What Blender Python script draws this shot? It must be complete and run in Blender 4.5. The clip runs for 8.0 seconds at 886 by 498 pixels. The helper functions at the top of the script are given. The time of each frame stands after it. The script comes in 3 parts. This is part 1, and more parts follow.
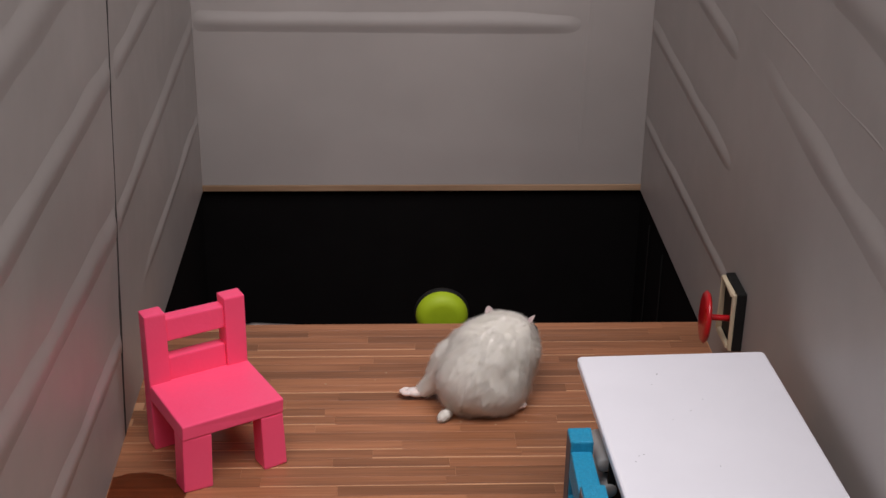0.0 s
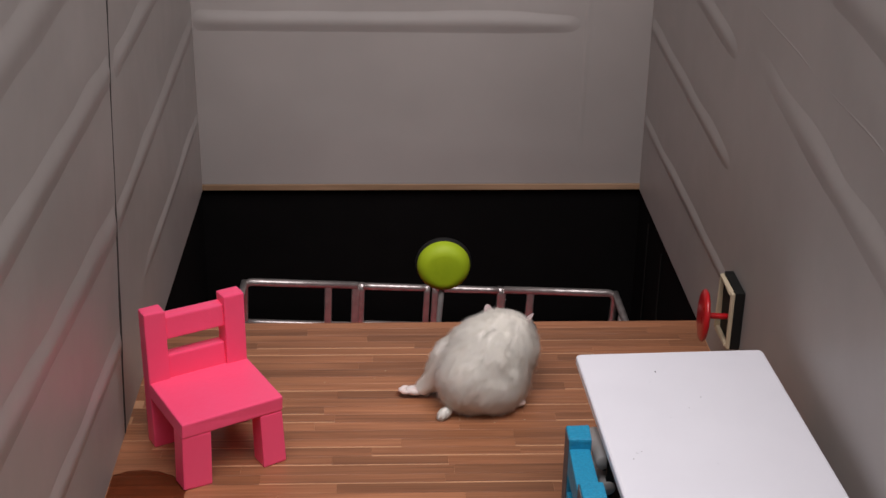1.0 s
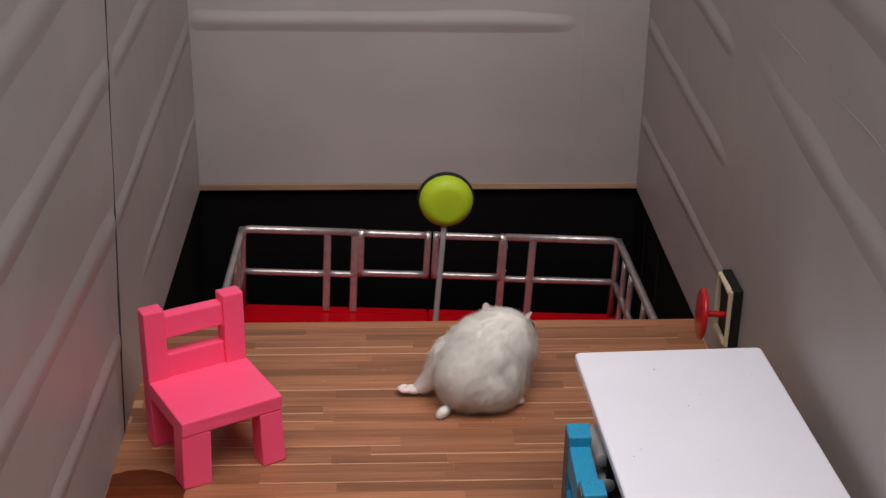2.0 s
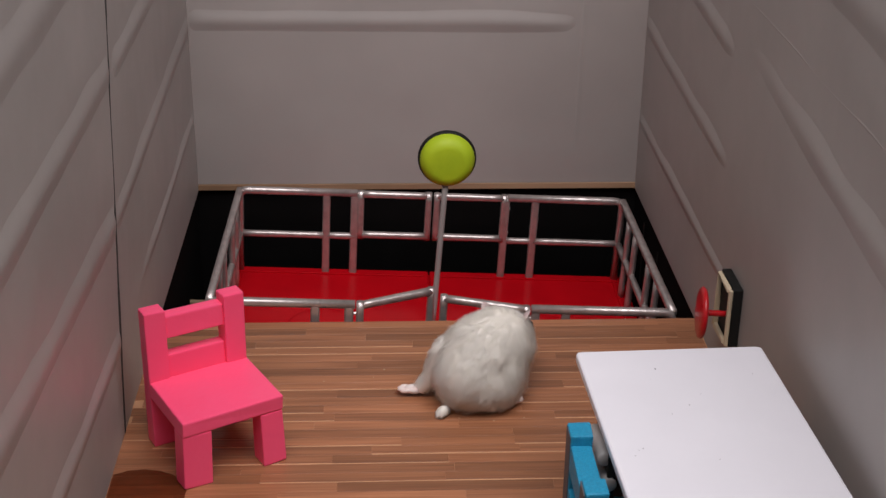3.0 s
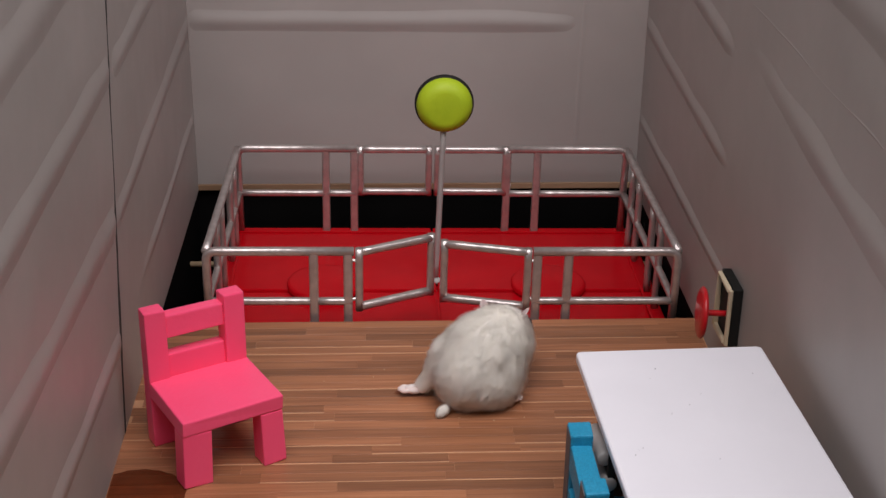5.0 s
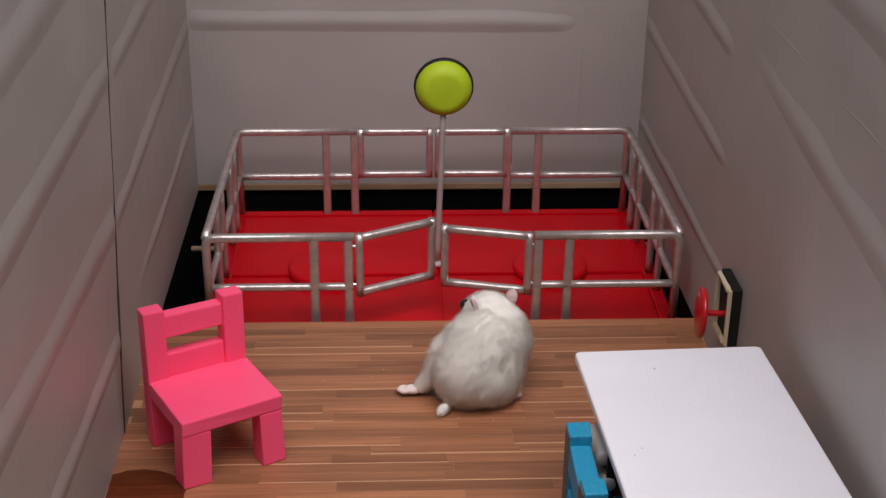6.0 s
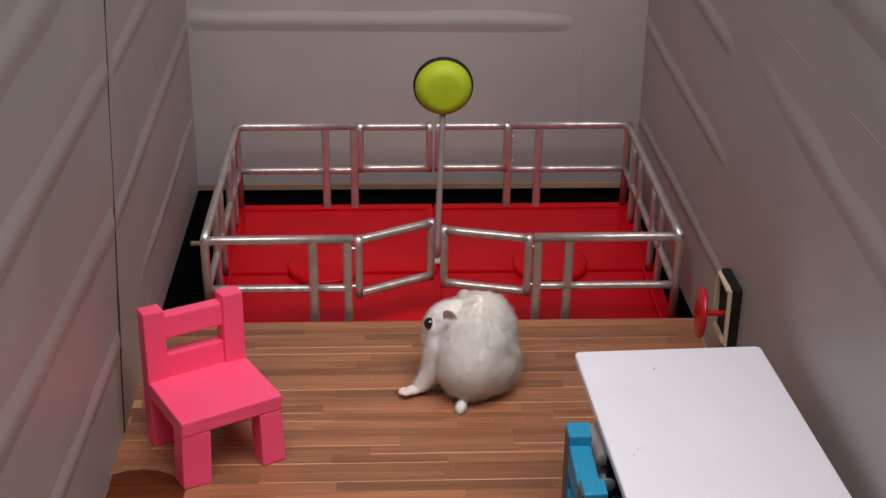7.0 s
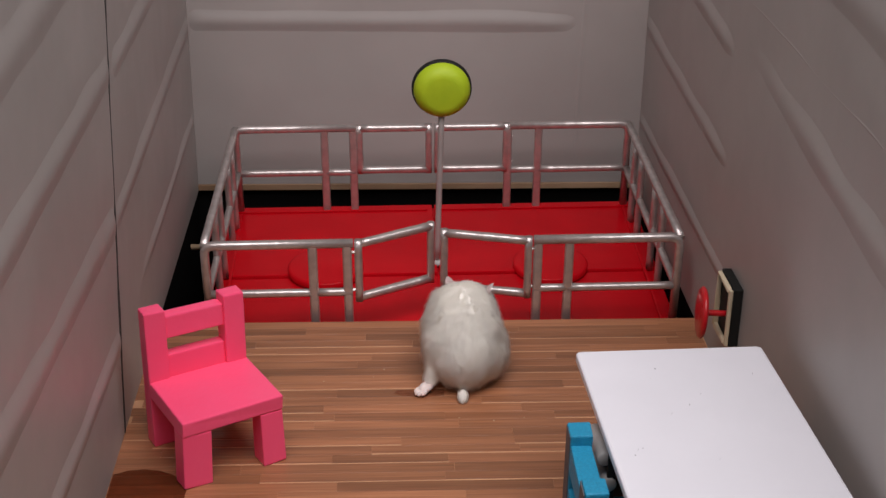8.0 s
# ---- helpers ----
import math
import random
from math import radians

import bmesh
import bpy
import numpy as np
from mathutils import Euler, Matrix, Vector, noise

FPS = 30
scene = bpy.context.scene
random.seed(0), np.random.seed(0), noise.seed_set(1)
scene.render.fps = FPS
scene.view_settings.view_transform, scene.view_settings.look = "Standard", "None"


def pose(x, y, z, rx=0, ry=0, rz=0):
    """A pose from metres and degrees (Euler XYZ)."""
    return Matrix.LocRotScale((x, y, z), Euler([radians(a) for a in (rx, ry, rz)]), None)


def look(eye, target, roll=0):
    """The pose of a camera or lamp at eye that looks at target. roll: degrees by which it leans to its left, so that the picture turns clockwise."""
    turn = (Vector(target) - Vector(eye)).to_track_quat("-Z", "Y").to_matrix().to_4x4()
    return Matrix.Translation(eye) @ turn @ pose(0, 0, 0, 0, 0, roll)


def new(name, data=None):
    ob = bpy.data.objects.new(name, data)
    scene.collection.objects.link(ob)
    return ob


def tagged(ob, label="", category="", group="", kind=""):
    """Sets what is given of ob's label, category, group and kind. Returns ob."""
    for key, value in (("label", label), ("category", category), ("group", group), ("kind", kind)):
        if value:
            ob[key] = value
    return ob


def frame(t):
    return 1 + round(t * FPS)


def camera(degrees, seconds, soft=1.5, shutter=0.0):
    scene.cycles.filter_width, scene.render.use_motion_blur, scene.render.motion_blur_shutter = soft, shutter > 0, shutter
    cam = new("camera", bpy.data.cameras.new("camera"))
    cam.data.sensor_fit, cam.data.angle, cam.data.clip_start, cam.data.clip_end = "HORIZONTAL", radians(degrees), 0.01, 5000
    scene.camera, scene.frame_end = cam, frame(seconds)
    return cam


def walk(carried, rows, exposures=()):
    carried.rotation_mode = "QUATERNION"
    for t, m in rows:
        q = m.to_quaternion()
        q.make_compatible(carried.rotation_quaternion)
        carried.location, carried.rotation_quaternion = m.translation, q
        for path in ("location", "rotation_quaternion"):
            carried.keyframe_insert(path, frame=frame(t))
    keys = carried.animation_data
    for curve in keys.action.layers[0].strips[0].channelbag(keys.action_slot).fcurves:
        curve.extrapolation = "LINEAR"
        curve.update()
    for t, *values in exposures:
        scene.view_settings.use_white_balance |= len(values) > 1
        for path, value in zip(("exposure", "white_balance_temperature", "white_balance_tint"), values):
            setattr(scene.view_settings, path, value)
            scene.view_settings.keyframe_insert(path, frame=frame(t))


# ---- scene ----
cam = camera(36.0, 8.0)
walk(cam, [
    (0, look((-0.0254, -0.7159, 0.3818), (0.0146, 0.1901, -0.0396), 0.79)),
    (0.5, look((-0.0253, -0.7165, 0.3817), (0.0147, 0.1896, -0.0397), 0.81)),
    (1, look((-0.0249, -0.7179, 0.3816), (0.0150, 0.1882, -0.0395), 0.81)),
    (1.5, look((-0.0257, -0.7188, 0.3813), (0.0159, 0.1874, -0.0394), 0.79)),
    (3, look((-0.0297, -0.7194, 0.3812), (0.0177, 0.1866, -0.0395), 0.79)),
    (3.5, look((-0.0300, -0.7196, 0.3812), (0.0178, 0.1864, -0.0394), 0.80)),
    (4.5, look((-0.0300, -0.7196, 0.3811), (0.0177, 0.1865, -0.0395), 0.80)),
    (6, look((-0.0290, -0.7195, 0.3810), (0.0179, 0.1866, -0.0395), 0.78)),
    (7, look((-0.0286, -0.7194, 0.3810), (0.0179, 0.1867, -0.0396), 0.75)),
    (7.5, look((-0.0291, -0.7193, 0.3809), (0.0177, 0.1868, -0.0396), 0.76)),
    (8, look((-0.0293, -0.7193, 0.3810), (0.0176, 0.1867, -0.0396), 0.76)),
], [(0, 0.0), (8, 0.0)])

# ---- light ----
world = bpy.data.worlds.new("studio")
world.use_nodes = True
world.node_tree.nodes["Background"].inputs[0].default_value = (0.9, 0.95, 1.0, 1)
world.node_tree.nodes["Background"].inputs[1].default_value = 0.06
scene.world = world


def softbox(name, m, size_x, size_y, watts, colour):
    data = bpy.data.lights.new(name, "AREA")
    data.shape, data.size, data.size_y, data.energy, data.color = "RECTANGLE", size_x, size_y, watts, colour
    ob = new(name, data)
    ob.matrix_world = m
    return ob


softbox("overhead_softbox", look((0.05, -0.48, 0.93), (0.0, -0.10, 0.0)), 0.90, 0.60, 10.7, (1.0, 0.935, 0.965))


# ---- materials ----
def material(name, colour, rough=0.5, metal=0.0, second=None, scale=40.0, bump=0.0, bump_scale=300.0, stretch=(1, 1, 1),
             coat=0.0, vary=0.0, subsurface=0.0, detail=4.0, specular=0.5):
    """A principled surface: two tones mixed by noise, fine relief, and an optional shift of tone from object to object."""
    m = bpy.data.materials.new(name)
    m.use_nodes = True
    n, l = m.node_tree.nodes, m.node_tree.links
    b = n["Principled BSDF"]
    b.inputs["Roughness"].default_value, b.inputs["Metallic"].default_value = rough, metal
    b.inputs["Coat Weight"].default_value = coat
    b.inputs["Coat Roughness"].default_value = 0.12
    b.inputs["Specular IOR Level"].default_value = specular
    b.inputs["Subsurface Weight"].default_value = subsurface
    b.inputs["Subsurface Radius"].default_value = (0.004, 0.003, 0.0025)
    co = n.new("ShaderNodeTexCoord")
    mp = n.new("ShaderNodeMapping")
    mp.inputs["Scale"].default_value = stretch
    l.new(co.outputs["Object"], mp.inputs["Vector"])
    tex = n.new("ShaderNodeTexNoise")
    tex.inputs["Scale"].default_value, tex.inputs["Detail"].default_value = scale, detail
    if vary:
        who, spread, shift = n.new("ShaderNodeObjectInfo"), n.new("ShaderNodeMath"), n.new("ShaderNodeVectorMath")
        spread.operation, spread.inputs[1].default_value = "MULTIPLY", 37.0
        l.new(who.outputs["Random"], spread.inputs[0])
        l.new(mp.outputs["Vector"], shift.inputs[0])
        l.new(spread.outputs[0], shift.inputs[1])
        l.new(shift.outputs[0], tex.inputs["Vector"])
    else:
        l.new(mp.outputs["Vector"], tex.inputs["Vector"])
    mix = n.new("ShaderNodeMix")
    mix.data_type = "RGBA"
    mix.inputs[6].default_value, mix.inputs[7].default_value = (*colour, 1), (*(second or [c * 0.85 for c in colour]), 1)
    ramp = n.new("ShaderNodeMapRange")
    ramp.inputs[1].default_value, ramp.inputs[2].default_value = 0.35, 0.65
    l.new(tex.outputs["Fac"], ramp.inputs[0])
    l.new(ramp.outputs[0], mix.inputs[0])
    out = mix.outputs[2]
    if vary:
        info = n.new("ShaderNodeObjectInfo")
        rng = n.new("ShaderNodeMapRange")
        rng.inputs[3].default_value, rng.inputs[4].default_value = 1 - vary, 1 + vary
        hsv = n.new("ShaderNodeHueSaturation")
        l.new(info.outputs["Random"], rng.inputs[0])
        l.new(rng.outputs[0], hsv.inputs["Value"])
        l.new(out, hsv.inputs["Color"])
        out = hsv.outputs[0]
    l.new(out, b.inputs["Base Color"])
    if bump:
        fine = n.new("ShaderNodeTexNoise")
        fine.inputs["Scale"].default_value, fine.inputs["Detail"].default_value = bump_scale, 5
        l.new(mp.outputs["Vector"], fine.inputs["Vector"])
        bp = n.new("ShaderNodeBump")
        bp.inputs["Strength"].default_value, bp.inputs["Distance"].default_value = bump, 0.001
        l.new(fine.outputs["Fac"], bp.inputs["Height"])
        l.new(bp.outputs[0], b.inputs["Normal"])
        rr = n.new("ShaderNodeMapRange")
        rr.inputs[3].default_value, rr.inputs[4].default_value = max(0, rough - 0.08), min(1, rough + 0.08)
        l.new(fine.outputs["Fac"], rr.inputs[0])
        l.new(rr.outputs[0], b.inputs["Roughness"])
    return m


PAPER = material("grey_white_paper", (0.375, 0.345, 0.324), 0.46, second=(0.335, 0.309, 0.290), scale=9, bump=0.10, bump_scale=60)
STUDIO = material("studio_floor", (0.10, 0.10, 0.10), 0.8, scale=6, bump=0.1)


def warp_paper(mat):
    """Slow dents and slack in the pasted paper, under its fine relief."""
    n, l = mat.node_tree.nodes, mat.node_tree.links
    b = n["Principled BSDF"]
    fine = b.inputs["Normal"].links[0].from_node
    co, mp, tex, bp = (n.new("ShaderNode" + k) for k in ("TexCoord", "Mapping", "TexNoise", "Bump"))
    mp.inputs["Scale"].default_value = (1.0, 1.0, 2.2)
    tex.inputs["Scale"].default_value, tex.inputs["Detail"].default_value, tex.inputs["Distortion"].default_value = 9, 1.0, 0.2
    bp.inputs["Strength"].default_value, bp.inputs["Distance"].default_value = 0.30, 0.005
    l.new(co.outputs["Object"], mp.inputs[0])
    l.new(mp.outputs[0], tex.inputs["Vector"])
    l.new(tex.outputs["Fac"], bp.inputs["Height"])
    l.new(bp.outputs[0], fine.inputs["Normal"])


warp_paper(PAPER)
# Near-black colour that carries the shade of the joint between wall panels.
SEAM = material("seam_shade_colour", (0.03, 0.026, 0.024), 0.9)
RAW_WOOD = material("raw_board_edge", (0.42, 0.27, 0.16), 0.7, second=(0.26, 0.16, 0.09), scale=60, stretch=(0.15, 1, 1), bump=0.3)
PLANK = material("laminate_plank", (0.375, 0.160, 0.076), 0.38, second=(0.285, 0.114, 0.053), scale=1000, stretch=(0.022, 1, 1),
                 bump=0.08, bump_scale=500, vary=0.27, detail=8)


def add_streaks(mat):
    """Broad soft bands of darker grain along each strip, on top of its fine grain."""
    n, l = mat.node_tree.nodes, mat.node_tree.links
    b = n["Principled BSDF"]
    base = b.inputs["Base Color"].links[0].from_socket
    co, mp, who, mul, add, tex, rng, mix = (n.new("ShaderNode" + k) for k in ("TexCoord", "Mapping", "ObjectInfo", "Math", "VectorMath", "TexNoise", "MapRange", "Mix"))
    mp.inputs["Scale"].default_value = (0.05, 1, 1)
    mul.operation, mul.inputs[1].default_value = "MULTIPLY", 53.0
    tex.inputs["Scale"].default_value, tex.inputs["Detail"].default_value, tex.inputs["Distortion"].default_value = 260, 3, 0.6
    rng.inputs[1].default_value, rng.inputs[2].default_value, rng.inputs[3].default_value, rng.inputs[4].default_value = 0.3, 0.7, 0.78, 1.12
    mix.data_type, mix.blend_type = "RGBA", "MULTIPLY"
    mix.inputs[0].default_value = 1.0
    l.new(co.outputs["Object"], mp.inputs[0])
    l.new(who.outputs["Random"], mul.inputs[0])
    l.new(mp.outputs[0], add.inputs[0])
    l.new(mul.outputs[0], add.inputs[1])
    l.new(add.outputs[0], tex.inputs["Vector"])
    l.new(tex.outputs["Fac"], rng.inputs[0])
    l.new(base, mix.inputs[6])
    l.new(rng.outputs[0], mix.inputs[7])
    l.new(mix.outputs[2], b.inputs["Base Color"])


add_streaks(PLANK)
JOINT = material("pale_joint", (0.60, 0.325, 0.175), 0.5)
BLACK = material("black_card", (0.006, 0.0055, 0.0055), 0.95, specular=0.05)
PINK = material("hot_pink_paint", (1.0, 0.10, 0.225), 0.34, second=(1.0, 0.09, 0.21), scale=40, bump=0.16, bump_scale=450)
BLUE = material("blue_glitter_paint", (0.015, 0.29, 0.48), 0.5, second=(0.01, 0.22, 0.38), scale=900, bump=0.5, bump_scale=1500)
GREYBLUE = material("dull_grey_surface", (0.13, 0.12, 0.125), 0.7, second=(0.10, 0.095, 0.10), scale=80, bump=0.2)
WHITE = material("white_laminate", (0.79, 0.785, 0.825), 0.38, second=(0.765, 0.76, 0.80), scale=25, bump=0.03)
BROWN = material("dark_brown_wood", (0.10, 0.05, 0.03), 0.6, second=(0.06, 0.03, 0.02), scale=80, stretch=(1, 1, 0.1), bump=0.3)
SPECK = material("dark_crumb", (0.05, 0.04, 0.035), 0.8)
SILVER = material("silver_paint", (0.62, 0.565, 0.54), 0.38, 0.74, second=(0.50, 0.45, 0.43), scale=160, bump=0.35, bump_scale=320)
RED = material("glossy_red_plastic", (0.51, 0.0035, 0.009), 0.20, second=(0.455, 0.003, 0.008), scale=30, bump=0.05, specular=0.11)
RED_PAINT = material("red_painted_wood", (0.55, 0.008, 0.014), 0.3, bump=0.1, coat=0.3)
LIME = material("lime_green_felt", (0.42, 0.56, 0.012), 0.6, second=(0.36, 0.50, 0.010), scale=60, bump=0.2)
DARK = material("dark_rubber", (0.011, 0.011, 0.010), 0.65, bump=0.1, specular=0.25)
CREAM = material("cream_wood_stick", (0.62, 0.52, 0.36), 0.55, second=(0.50, 0.40, 0.26), scale=150, stretch=(1, 0.2, 0.2), bump=0.3)
DOWEL = material("pale_dowel", (0.58, 0.42, 0.26), 0.6, bump=0.2)
GREY_PLASTIC = material("warm_grey_plastic", (0.44, 0.42, 0.40), 0.5, bump=0.08)
STAIN = material("brown_varnish_film", (0.10, 0.03, 0.012), 0.25, second=(0.15, 0.05, 0.02), scale=60, stretch=(0.15, 1, 1), bump=0.1)
WET = material("reddish_wet_film", (0.16, 0.045, 0.025), 0.35, second=(0.22, 0.07, 0.04), scale=90, stretch=(0.2, 1, 1), bump=0.1)


def let_through(mat, tint, low, high, scale):
    """A thin tinted film: the floor shows through it, more in some places than in others."""
    n, l = mat.node_tree.nodes, mat.node_tree.links
    co, tex, rng, clear, mix = (n.new("ShaderNode" + k) for k in ("TexCoord", "TexNoise", "MapRange", "BsdfTransparent", "MixShader"))
    clear.inputs[0].default_value = (*tint, 1)
    tex.inputs["Scale"].default_value = scale
    rng.inputs[1].default_value, rng.inputs[2].default_value, rng.inputs[3].default_value, rng.inputs[4].default_value = 0.35, 0.65, low, high
    l.new(co.outputs["Object"], tex.inputs["Vector"])
    l.new(tex.outputs["Fac"], rng.inputs[0])
    l.new(rng.outputs[0], mix.inputs[0])
    l.new(n["Principled BSDF"].outputs[0], mix.inputs[1])
    l.new(clear.outputs[0], mix.inputs[2])
    l.new(mix.outputs[0], n["Material Output"].inputs[0])


let_through(STAIN, (0.62, 0.46, 0.40), 0.76, 0.95, 110)
let_through(WET, (0.92, 0.82, 0.78), 0.70, 1.0, 260)
FUR = material("white_fur", (0.99, 0.973, 0.925), 0.8, second=(0.97, 0.95, 0.895), scale=90, specular=0.2)
_fur = FUR.node_tree
_out, _skin = _fur.nodes["Material Output"], _fur.nodes["Principled BSDF"]
_thin, _blend = _fur.nodes.new("ShaderNodeBsdfTranslucent"), _fur.nodes.new("ShaderNodeMixShader")
_thin.inputs[0].default_value = (0.99, 0.97, 0.925, 1)
_blend.inputs[0].default_value = 0.5
_fur.links.new(_skin.outputs[0], _blend.inputs[1])
_fur.links.new(_thin.outputs[0], _blend.inputs[2])
_fur.links.new(_blend.outputs[0], _out.inputs[0])
FACE = FUR.copy()
FACE.name = "grey_marked_face_fur"


def mark_face(mat):
    """A soft grey patch on both sides of the head, between the eye and the ear."""
    n, l = mat.node_tree.nodes, mat.node_tree.links
    b = n["Principled BSDF"]
    white = b.inputs["Base Color"].links[0].from_socket
    co, sep, mag, com, far, rng, mix = (n.new("ShaderNode" + k) for k in ("TexCoord", "SeparateXYZ", "Math", "CombineXYZ", "VectorMath", "MapRange", "Mix"))
    mag.operation, far.operation, mix.data_type = "ABSOLUTE", "DISTANCE", "RGBA"
    l.new(co.outputs["Object"], sep.inputs[0])
    l.new(sep.outputs[0], mag.inputs[0])
    l.new(mag.outputs[0], com.inputs[0])
    l.new(sep.outputs[1], com.inputs[1])
    l.new(sep.outputs[2], com.inputs[2])
    l.new(com.outputs[0], far.inputs[0])
    far.inputs[1].default_value = (0.0090, 0.007, 0.0115)
    l.new(far.outputs["Value"], rng.inputs[0])
    rng.inputs[1].default_value, rng.inputs[2].default_value = 0.004, 0.013
    l.new(rng.outputs[0], mix.inputs[0])
    mix.inputs[6].default_value = (0.40, 0.37, 0.365, 1)
    l.new(white, mix.inputs[7])
    l.new(mix.outputs[2], b.inputs["Base Color"])


mark_face(FACE)
SKIN_FUR = material("white_undercoat", (0.97, 0.95, 0.90), 0.9, second=(0.93, 0.90, 0.85), scale=120, bump=0.4, bump_scale=400, specular=0.1)
EAR = material("grey_pink_ear", (0.56, 0.43, 0.41), 0.6, second=(0.42, 0.33, 0.32), scale=300, subsurface=0.15)
PAW = material("pale_pink_paw", (0.75, 0.60, 0.55), 0.6, second=(0.76, 0.68, 0.64), scale=200, bump=0.2, subsurface=0.15)
EYE = material("glossy_black_eye", (0.006, 0.005, 0.005), 0.06, coat=1.0)


# ---- mesh helpers ----
def part(name, bm, mat, parent=None, label="", smooth=False):
    """Links a bmesh as one mesh object, under parent where one is given."""
    me = bpy.data.meshes.new(name)
    bm.to_mesh(me)
    bm.free()
    me.materials.append(mat)
    if smooth:
        for p in me.polygons:
            p.use_smooth = True
    ob = new(name, me)
    if parent:
        ob.parent = parent
    if label:
        ob["label"] = label
    return ob


def empty(name, m, label, category, group="", kind=""):
    ob = new(name)
    ob.empty_display_size = 0.01
    ob.matrix_basis = m
    return tagged(ob, label, category, group, kind)


def block(bm, x0, x1, y0, y1, z0, z1, bevel=0.0, segments=2, wobble=0.0):
    """An axis-aligned block with rounded edges and slightly uneven corners, added to bm."""
    made = bmesh.ops.create_cube(bm, size=1)["verts"]
    for v in made:
        v.co = Vector(((x0 + x1) / 2 + v.co.x * (x1 - x0), (y0 + y1) / 2 + v.co.y * (y1 - y0), (z0 + z1) / 2 + v.co.z * (z1 - z0)))
        if wobble:
            v.co += Vector([random.uniform(-wobble, wobble) for _ in range(3)])
    if bevel:
        edges = list({e for v in made for e in v.link_edges})
        bmesh.ops.bevel(bm, geom=edges, offset=bevel, segments=segments, affect="EDGES", profile=0.6)
    return bm


def box(*a, **k):
    return block(bmesh.new(), *a, **k)


def rounded(points, radius, steps=5):
    """A polyline with its inner corners rounded off."""
    pts = [Vector(p) for p in points]
    out = [pts[0]]
    for a, b, c in zip(pts, pts[1:], pts[2:]):
        p, q = b + (a - b).normalized() * radius, b + (c - b).normalized() * radius
        for i in range(steps + 1):
            t = i / steps
            out.append(p * (1 - t) ** 2 + b * 2 * t * (1 - t) + q * t ** 2)
    out.append(pts[-1])
    return out


def tube(bm, points, r, sides=10, wobble=0.0, square=2.0):
    """A bar along a polyline, closed at both ends: round, or with a squarer section where square is over 2."""
    pts = [Vector(p) for p in points]
    rings = []
    ref = None
    for i, p in enumerate(pts):
        d = (pts[min(i + 1, len(pts) - 1)] - pts[max(i - 1, 0)]).normalized()
        if ref is None:
            ref = Vector((0, 1, 0)) if abs(d.y) < 0.7 else Vector((0, 0, 1))
        u = (ref - d * ref.dot(d)).normalized()
        ref = u
        w = d.cross(u)
        rr = r * (1 + random.uniform(-wobble, wobble))
        ring = []
        for k in range(sides):
            a = 2 * math.pi * (k + 0.5) / sides
            c, e = math.cos(a), math.sin(a)
            ring.append(bm.verts.new(p + (u * c + w * e) * rr * (abs(c) ** square + abs(e) ** square) ** (-1 / square)))
        rings.append(ring)
    for a, b in zip(rings, rings[1:]):
        for k in range(sides):
            bm.faces.new((a[k], a[(k + 1) % sides], b[(k + 1) % sides], b[k]))
    bm.faces.new(list(reversed(rings[0])))
    bm.faces.new(rings[-1])
    return bm


def split(a, b, n):
    a, b = Vector(a), Vector(b)
    return [a.lerp(b, i / n) for i in range(n + 1)]


def lathe(bm, profile, sides=32, axis="z"):
    """A turned solid from (radius, height) pairs, open ends closed by tips of radius 0."""
    rings = []
    for r, h in profile:
        if r <= 0:
            rings.append([bm.verts.new((0, 0, h))])
        else:
            rings.append([bm.verts.new((r * math.cos(2 * math.pi * k / sides), r * math.sin(2 * math.pi * k / sides), h)) for k in range(sides)])
    for a, b in zip(rings, rings[1:]):
        for k in range(sides):
            f = [a[k % len(a)], a[(k + 1) % len(a)], b[(k + 1) % len(b)], b[k % len(b)]]
            f = list(dict.fromkeys(f))
            if len(f) > 2:
                bm.faces.new(f)
    if axis == "y":
        bmesh.ops.rotate(bm, verts=bm.verts, matrix=Matrix.Rotation(radians(90), 3, "X"))
    if axis == "x":
        bmesh.ops.rotate(bm, verts=bm.verts, matrix=Matrix.Rotation(radians(90), 3, "Y"))
    return bm


def turned(profile, sides=32, axis="z"):
    return lathe(bmesh.new(), profile, sides, axis)


# ---- structure: walls, floor, lift shaft ----
W, BACK, FRONT, TOP = 0.160, 0.207, -0.42, 0.33


def sheet(outline, thick, normal):
    """A flat panel with the given outline, extruded by thick against normal."""
    bm = bmesh.new()
    f = bm.faces.new([bm.verts.new(p) for p in outline])
    made = bmesh.ops.extrude_face_region(bm, geom=[f])["geom"]
    for v in made:
        if isinstance(v, bmesh.types.BMVert):
            v.co -= Vector(normal) * thick
    bmesh.ops.recalc_face_normals(bm, faces=bm.faces)
    return bm


